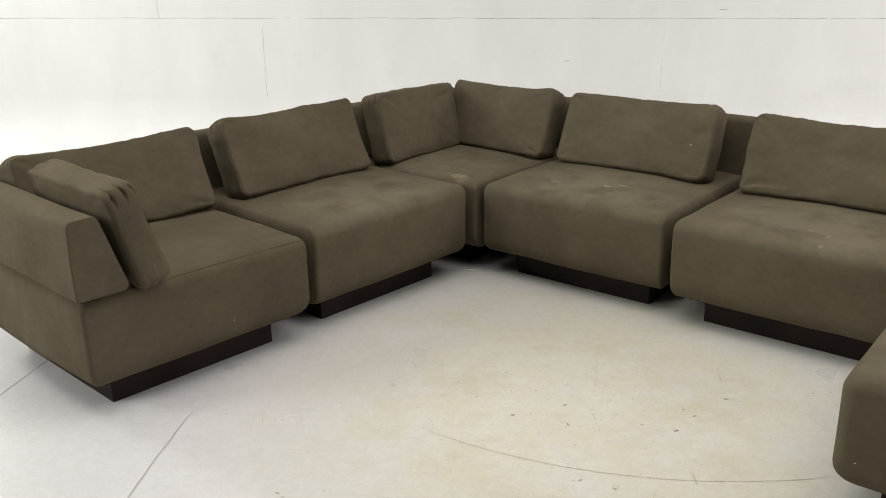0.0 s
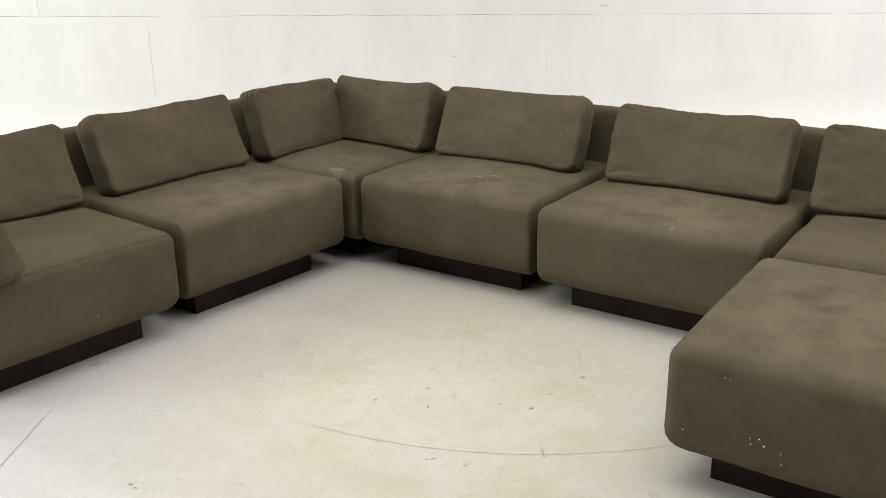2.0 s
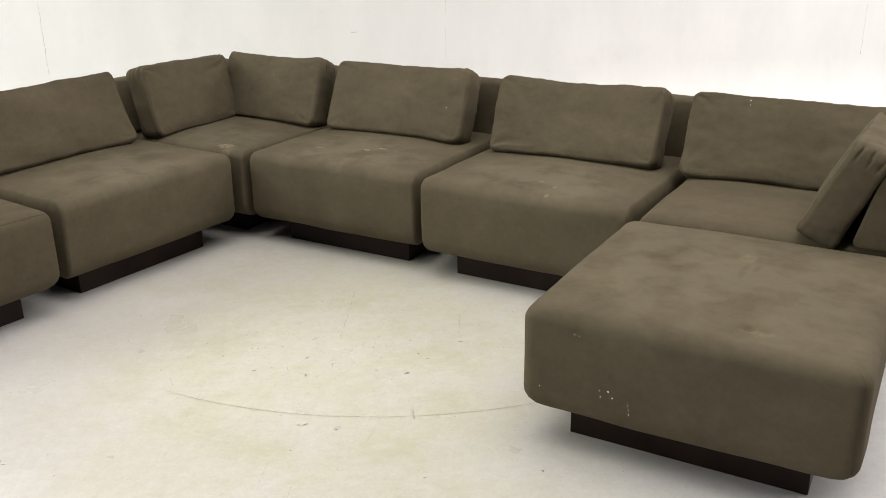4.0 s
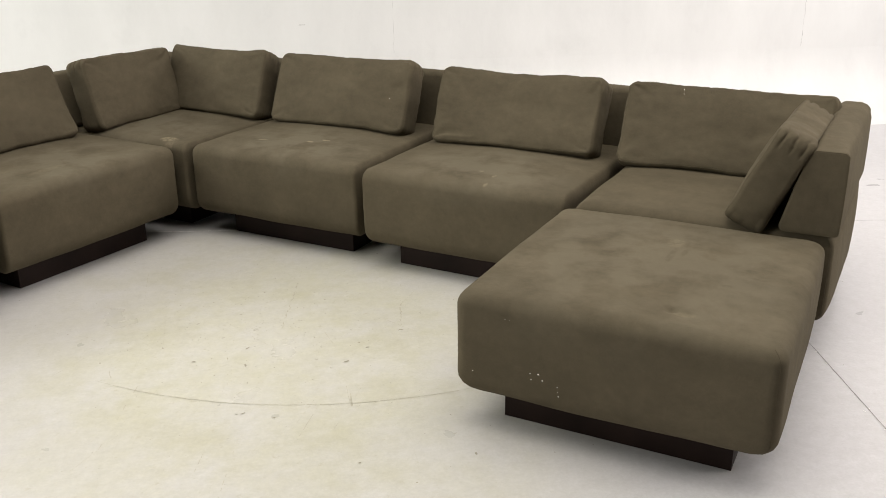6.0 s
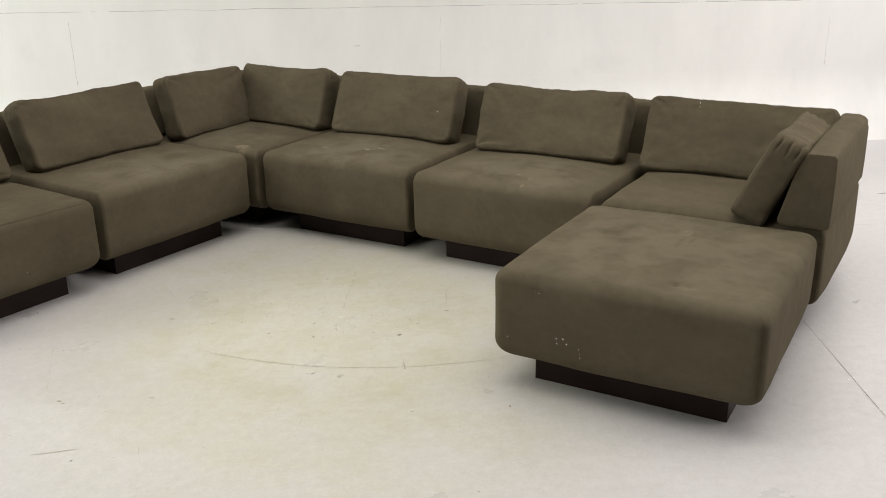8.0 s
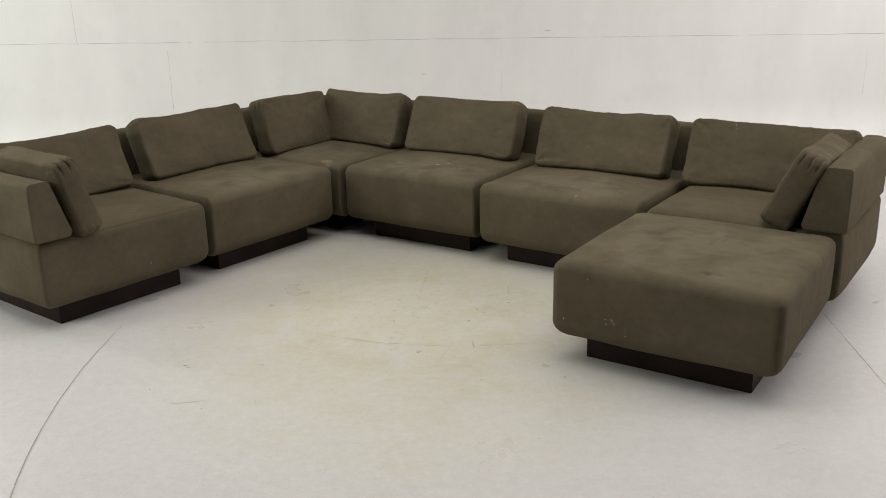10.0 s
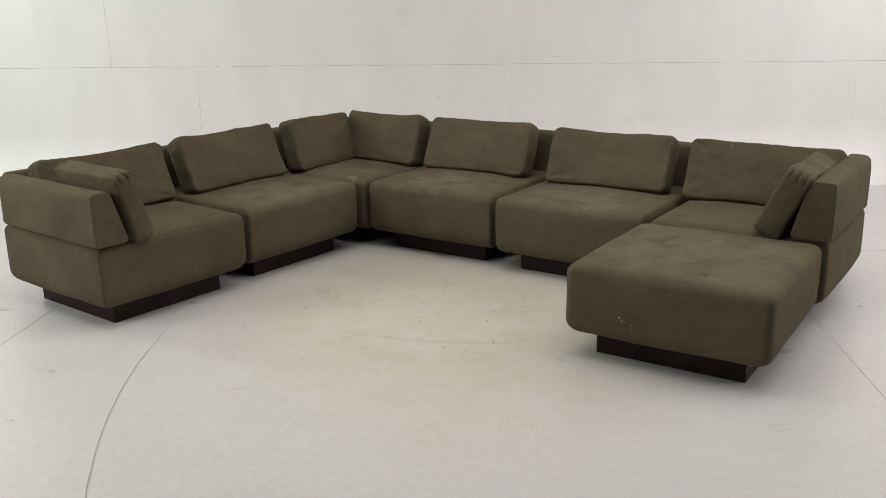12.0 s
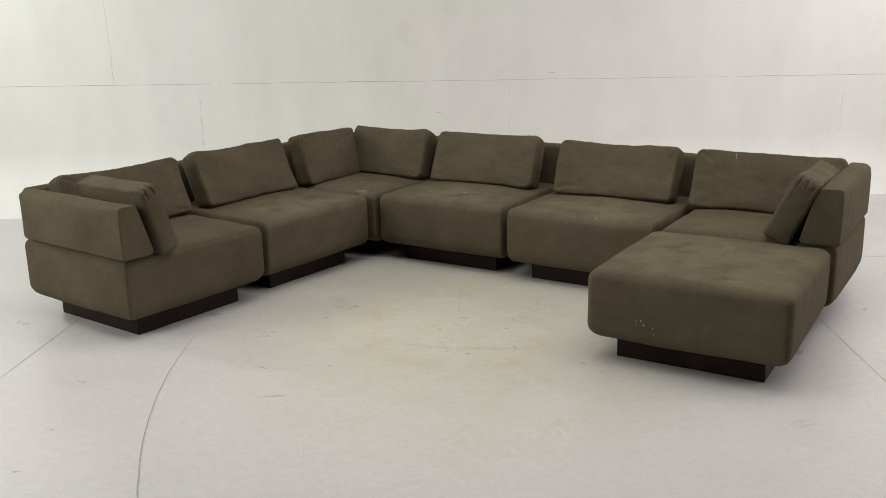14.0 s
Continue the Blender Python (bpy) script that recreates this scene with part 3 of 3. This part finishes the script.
def fold_depth(lines, p):
    deep = 0.0
    for start, way, length, wide, amount in lines:
        d = p - start
        along = d.x * way.x + d.y * way.y
        if along <= 0 or along >= length:
            continue
        off = (d.x * way.y - d.y * way.x + 0.012 * math.sin(along * 26)) / wide
        if abs(off) > 4:
            continue
        ease = min(1.0, along / 0.015) * (1 - along / length)
        deep += amount * ease * (0.55 * math.exp(-(off - 1.5) ** 2) - math.exp(-off * off))
    return deep


def pillow(module, x, y, turn, w, tall, t, lean, seed, label, gather=0.020, fold=(4, 2)):
    """A boxed loose pillow standing on the seat and leaning back, its foot pressed into the seat; x, y: the middle of its foot in the module."""
    h = tall + SUNK
    rc, r, b = 0.022, 0.013, t * 0.43
    rng = random.Random(seed)
    off = Vector((seed * 2.3, seed * 1.1, 0.0))
    lines = {1: creases(w, h, rng, *fold), -1: creases(w, h, rng, 2, 1)}
    coarse, fine = softened(0.008, 4.5, seed), softened(0.003, 15.0, seed + 7)
    gw, gh = w / 2 - r, h / 2 - r

    def steps(half, cell):
        n = max(6, round(2 * (half - rc) / cell))
        side = [rc * k / 6 for k in range(6)]
        return [-half + s for s in side] + [-half + rc + 2 * (half - rc) * k / n for k in range(n + 1)] + [half - s for s in reversed(side)]

    def rounded(px, py):
        """The place in the rounded rectangle, and the way out of its rim."""
        ax, ay = abs(px) - gw + rc, abs(py) - gh + rc
        sx, sy = math.copysign(1, px), math.copysign(1, py)
        if ax > 0 and ay > 0:
            a, c = ax / rc, ay / rc
            qx, qy = a * math.sqrt(1 - c * c / 2), c * math.sqrt(1 - a * a / 2)
            return sx * (gw - rc + rc * qx), sy * (gh - rc + rc * qy), Vector((sx * qx, sy * qy)).normalized()
        return px, py, Vector((sx, 0)) if ax / rc > ay / rc else Vector((0, sy))

    def body(co):
        u, v = 2 * co.x / w, 2 * co.y / h - 1
        co.x *= 1 - 0.014 * (1 - v * v)
        if v > 0:
            co.y -= v * v * (0.010 * (1 - u * u) + 0.002 * noise.noise(Vector((co.x * 9, 0, 5)) + off))
        else:
            co.z *= 1 + 0.05 * v * v
            co.y += v * v * 0.005 * (1 - u * u)
        return fine(coarse(co))

    def face_point(px, py, side):
        qx, qy, way = rounded(px, py)
        u, v = qx / gw, qy / gh
        fill = max(0.0, 1 - abs(u) ** 5) * max(0.0, 1 - abs(v) ** 4)
        z = b + (t / 2 - b) * fill
        p = Vector((qx, qy + h / 2))
        rim = min(1.0, (1 - max(abs(u), abs(v))) * 9)
        z += fold_depth(lines[side], p) * rim
        z += 0.0035 * rim * noise.noise(Vector((p.x * 6, p.y * 8, 3 * side)) + off)
        z += 0.0014 * rim * noise.noise(Vector((p.x * 22, p.y * 26, 5 * side)) + off)
        return body(Vector((p.x, p.y, side * z)))

    def boxing_point(px, py, k, rows):
        qx, qy, way = rounded(px, py)
        a = k / rows
        if k < 3 or k > rows - 3:
            e = (k if k < 3 else rows - k) / 3 * math.pi / 2
            out, z = r * math.sin(e), b - r * (1 - math.cos(e))
            z = z if k < 3 else -z
        else:
            out, z = r, (b - r) * (1 - 2 * (k - 3) / (rows - 6))
        p = Vector((qx + way.x * out, qy + way.y * out + h / 2, z))
        belly = max(0.0, 1 - (z / b) ** 2)
        puff = 0.006 * belly + 0.0022 * noise.noise(Vector((p.x * 40, p.y * 40, z * 18)) + off)
        # puckers along both seams
        puff += 0.0016 * (1 - belly) * noise.noise(Vector((p.x * 70, p.y * 70, 9)) + off)
        near = max(0.0, 1 - math.hypot(max(0.0, gw - abs(qx)), max(0.0, gh - abs(qy))) / 0.050)
        if near > 0:
            wave = z * math.pi / 0.034 + seed + 0.9 * noise.noise(Vector((z * 25, way.x, way.y)) + off)
            puff -= gather * near * (1 - abs(math.sin(wave))) ** 2.5 * (1.0 if qy > 0 else 0.15)
        p.x += way.x * puff
        p.y += way.y * puff
        return body(p)

    xs, ys = steps(gw, 0.0105), steps(gh, 0.0105)
    bm = bmesh.new()
    grids = {}
    for side in (1, -1):
        grids[side] = [[bm.verts.new(face_point(px, py, side)) for px in xs] for py in ys]
        for j in range(len(ys) - 1):
            for i in range(len(xs) - 1):
                g = grids[side]
                quad = (g[j][i], g[j][i + 1], g[j + 1][i + 1], g[j + 1][i])
                bm.faces.new(quad if side > 0 else quad[::-1])
    nx, ny = len(xs), len(ys)
    rim = [(0, i) for i in range(nx)] + [(j, nx - 1) for j in range(1, ny)] + [(ny - 1, i) for i in range(nx - 2, -1, -1)] + [(j, 0) for j in range(ny - 2, 0, -1)]
    rows = 36
    strips = [[grids[1][j][i] for j, i in rim]]
    for k in range(1, rows):
        strips.append([bm.verts.new(boxing_point(xs[i], ys[j], k, rows)) for j, i in rim])
    strips.append([grids[-1][j][i] for j, i in rim])
    n = len(rim)
    for one, two in zip(strips, strips[1:]):
        for k in range(n):
            bm.faces.new((one[k], two[k], two[(k + 1) % n], one[(k + 1) % n]))
    bm.normal_update()
    threads = [[v.co + v.normal * 0.0004 for v in strips[k]] for k in (1, rows - 1)]
    ob = mesh_object("pillow", bm, FABRIC)
    tagged(ob, label, "pillow", "loose sofa pillows")
    for pts in threads:
        part("seam", tube(bmesh.new(), pts, 0.0005, True, 5), SEAM, ob)
    foot = Matrix.Rotation(radians(90 - lean), 4, "X")
    ob.matrix_world = module @ pose(x, y, SEAT_Z + 0.008, 0, 0, turn) @ foot @ Matrix.Translation((0, -SUNK, 0))
    return ob


BACK_PILLOW = "olive-brown boxed back pillow leaning on the sofa's backrest"
ARM_PILLOW = "olive-brown boxed pillow leaning on the sofa's armrest"
PILLOWS = (
    (M_A, 0.045, 0.155, 0, 0.74, 0.320, 0.145, 23, 11, BACK_PILLOW),
    (M_A, -0.192, -0.205, 90, 0.53, 0.335, 0.122, 16, 12, ARM_PILLOW, 0.022),
    (M_B, 0.0, 0.140, 0, 0.72, 0.326, 0.145, 24, 13, BACK_PILLOW),
    (M_C, 0.112, 0.135, 0, 0.622, 0.325, 0.145, 20, 14, BACK_PILLOW, 0.020, (6, 3)),
    (M_C, -0.138, -0.155, 90, 0.545, 0.322, 0.145, 14, 15, BACK_PILLOW, 0.022, (7, 3)),
    (M_D, -0.025, 0.135, 0, 0.735, 0.325, 0.145, 24, 16, BACK_PILLOW),
    (M_E, -0.02, 0.130, 0, 0.745, 0.320, 0.145, 24, 17, BACK_PILLOW, 0.018, (6, 3)),
    (M_F, -0.045, 0.135, 0, 0.78, 0.322, 0.145, 24, 18, BACK_PILLOW, 0.016, (5, 3)),
    (M_F, 0.155, -0.19, -90, 0.53, 0.335, 0.14, 25, 19, ARM_PILLOW, 0.011, (6, 3)),
)
pillows = [pillow(*row) for row in PILLOWS]


def on_face(ob, x, y, size):
    """A fleck on a pillow's front face."""
    near = min((v.co for v in ob.data.vertices if v.co.z > 0), key=lambda co: math.hypot(co.x - x, co.y - y))
    return (x, y, near.z + 0.0012, size, False)


flecks(pillows[7], [on_face(pillows[7], -0.167, 0.304, 0.0026), on_face(pillows[7], -0.164, 0.286, 0.0022)], "white paint flecks stuck to the fabric")
flecks(pillows[5], [on_face(pillows[5], 0.28, 0.148, 0.0022)], "a white paint fleck stuck to the fabric")

# ---- floor details ----
# a long curved hairline groove filled with dirt
bm = bmesh.new()
centre, radius = Vector((3.55, 1.86)), 4.36
n = 70
prev = None
for k in range(n + 1):
    a = math.pi + math.radians(-5.2 + 42 * k / n)
    wide = 0.0014 + 0.003 * k / n
    d = Vector((math.cos(a), math.sin(a)))
    wob = 0.004 * noise.noise(Vector((k * 0.35, 0, 0)))
    pair = [bm.verts.new((*(centre + d * (radius + wob + sgn * wide)), 0.0012)) for sgn in (-1, 1)]
    if prev:
        bm.faces.new((prev[0], prev[1], pair[1], pair[0]))
    prev = pair
bmesh.ops.recalc_face_normals(bm, faces=bm.faces)
tagged(mesh_object("floor_crack", bm, FLOOR_CRACK, False), "long curved grey hairline crack in the painted floor", "crack", kind="structure")


def flake(bm, x, y, length, width, turn, z=0.0015):
    """An irregular thin flake of dirt lying on the floor."""
    ring = []
    for k in range(7):
        a = 2 * math.pi * k / 7
        r = random.uniform(0.65, 1.1)
        p = Matrix.Rotation(turn, 2) @ Vector((math.cos(a) * length * r, math.sin(a) * width * r))
        ring.append(bm.verts.new((x + p.x, y + p.y, z)))
    top = bm.verts.new((x, y, z + 0.0012))
    for k in range(7):
        bm.faces.new((ring[k], ring[(k + 1) % 7], top))


rng = random.Random(5)
random.seed(5)
bm = bmesh.new()
for x, y, size in ((-1.135, 0.941, 0.014), (-1.122, 0.946, 0.010), (-0.41, 1.82, 0.016), (-0.003, 2.40, 0.012), (-0.075, 2.317, 0.010), (0.229, 2.282, 0.014), (0.396, 2.355, 0.022),
                   (0.398, 2.231, 0.020), (0.482, 2.299, 0.014), (0.627, 2.239, 0.014), (0.724, 2.209, 0.020), (0.796, 2.302, 0.012),
                   (0.208, 2.576, 0.012), (0.394, 1.923, 0.012), (0.413, 1.926, 0.018), (0.92, 2.42, 0.016), (-0.393, 1.803, 0.012)):
    flake(bm, x, y, size * 0.6, size * rng.uniform(0.12, 0.3), rng.uniform(0, 3.1))
for k in range(680):
    a, r = rng.uniform(0, 6.28), abs(rng.gauss(0, 0.75))
    size = rng.uniform(0.0009, 0.0016) if k % 5 else rng.uniform(0.0018, 0.0036)
    flake(bm, 0.42 + r * math.cos(a), 2.5 + r * math.sin(a), size, size * rng.uniform(0.3, 0.8), rng.uniform(0, 3.1))
for k in range(34):
    size = rng.uniform(0.003, 0.007)
    flake(bm, rng.gauss(0.55, 0.42), rng.gauss(2.35, 0.42), size, size * rng.uniform(0.15, 0.55), rng.uniform(0, 3.1))
for k in range(60):
    size = rng.uniform(0.0015, 0.004)
    flake(bm, rng.uniform(-2.5, 3.2), rng.uniform(-0.5, 4.4), size, size * rng.uniform(0.3, 0.8), rng.uniform(0, 3.1))
tagged(mesh_object("floor_debris", bm, SCUFF, False), "small dark flakes and dirt specks scattered over the floor", "debris", kind="stuff")


bm = bmesh.new()
for k in range(70):
    along = rng.uniform(-5.0, -1.3)
    p = JOINT_CORNER + gu * (CELL + rng.gauss(-0.004, 0.004) + (rng.uniform(-0.06, 0.06) if k % 9 == 0 else 0)) + gv * along
    size = rng.uniform(0.0015, 0.0045)
    flake(bm, p.x, p.y, size * 1.3, size * 0.7, GRID + math.pi / 2 + rng.uniform(-0.5, 0.5), 0.0006)
tagged(mesh_object("paint_chips", bm, FLECK, False), "white chips of floor paint broken off along a slab joint", "debris", kind="stuff")


def streak(bm, pts, width, gaps=0.4, z=0.0010, waver=0.6):
    """A thin worn line on the floor through the given places; it swells, thins and breaks off here and there."""
    prev = None
    seed = random.uniform(0, 90)
    for k, p in enumerate(pts):
        d = (Vector(pts[min(k + 1, len(pts) - 1)]) - Vector(pts[max(k - 1, 0)])).normalized()
        taper = min(1.0, 0.25 + 6 * min(k, len(pts) - 1 - k) / len(pts))
        side = Vector((-d.y, d.x)) * width * taper * (0.35 + 0.9 * abs(noise.noise(Vector((k * 0.31, seed, 0)))))
        off = Vector((-d.y, d.x)) * noise.noise(Vector((k * 0.23, seed, 5))) * width * 2 * waver
        pair = [bm.verts.new((p[0] + off.x + e * side.x, p[1] + off.y + e * side.y, z)) for e in (-1, 1)]
        if prev and 0.5 + 0.7 * noise.noise(Vector((k * 0.45, seed, 9))) > gaps:
            bm.faces.new((prev[0], prev[1], pair[1], pair[0]))
        prev = pair


random.seed(12)
bm = bmesh.new()
# a swept arc in front of the ottoman, and shorter drag marks
arc = [(0.767 + 1.464 * math.cos(a), 3.403 + 1.464 * math.sin(a)) for a in (math.radians(235 + 54 * k / 240) for k in range(241))]
streak(bm, arc, 0.0021, 0.22)
streak(bm, [(0.41 - 0.03 * k / 26, 1.81 - 0.31 * k / 26) for k in range(27)], 0.0016, 0.5)
streak(bm, [(0.568 - 0.063 * k / 40 + random.uniform(-0.004, 0.004), 3.03 - 0.55 * k / 40) for k in range(41)], 0.0035, 0.5)
streak(bm, [(0.953 - 0.03 * k / 34 + random.uniform(-0.004, 0.004), 2.87 - 0.44 * k / 34) for k in range(35)], 0.003, 0.55)
streak(bm, [(0.73, 2.0 - 0.12 * k / 6) for k in range(7)], 0.007)
streak(bm, [(0.08 - 0.05 * k / 30, 2.18 - 0.42 * k / 30) for k in range(31)], 0.002, 0.6)
streak(bm, [(-0.40 + 0.14 * k / 12, 1.49 + 0.02 * k / 12) for k in range(13)], 0.002, 0.2)
for k in range(46):
    x, y, a, length = random.gauss(0.55, 0.5), random.gauss(2.3, 0.6), random.uniform(0.3, 2.8), random.uniform(0.03, 0.22)
    streak(bm, [(x + math.cos(a) * length * i / 20, y + math.sin(a) * length * i / 20) for i in range(21)], random.uniform(0.0006, 0.0014), 0.5)
# long thin scratches where furniture was dragged
for k in range(14):
    x, y, a, length = random.gauss(0.5, 0.55), random.gauss(2.5, 0.5), random.choice((1.35, 1.75, 1.1, 2.3)) + random.uniform(-0.12, 0.12), random.uniform(0.15, 0.6)
    n = int(length / 0.012)
    streak(bm, [(x - math.cos(a) * length * i / n, y - math.sin(a) * length * i / n) for i in range(n + 1)], random.uniform(0.0005, 0.0010), 0.48)
bmesh.ops.recalc_face_normals(bm, faces=bm.faces)
tagged(mesh_object("floor_scuffs", bm, FAINT, False), "faint brownish scuff lines and a swept arc on the floor", "scuffs", kind="stuff")

# grime caught along two of the slab joints, and pale filler standing proud in the third
for start, way, length, wide, mat, label in ((JOINT_CORNER - gv * 7.4, gv, 7.4, 0.0017, JOINT_GRIME, "thin grey line of grime in a slab joint"),
                                             (JOINT_CORNER + gu * CELL - gv * 6.0, gv, 6.0, 0.0017, JOINT_GRIME, "thin grey line of grime in a slab joint"),
                                             (JOINT_CORNER + gu * 0.2, gu, 3.4, 0.0045, FLECK, "pale filler standing proud in a slab joint")):
    bm = bmesh.new()
    n = int(length / 0.03)
    streak(bm, [tuple(start + way * (length * k / n)) for k in range(n + 1)], wide, 0.12, 0.0008, 0.3)
    bmesh.ops.recalc_face_normals(bm, faces=bm.faces)
    part("joint_line", bm, mat, floor, label, False)

# two short pencil-like nicks on the wall boards
for x, z, length in ((0.575, 0.695, 0.020), (1.514, 1.003, 0.022)):
    bm = box(bmesh.new(), (x - length, WALL_Y - 0.0012, z - 0.0016), (x + length, WALL_Y + 0.001, z + 0.0016))
    part("nick", bm, CRACK, wall_north, smooth=False)
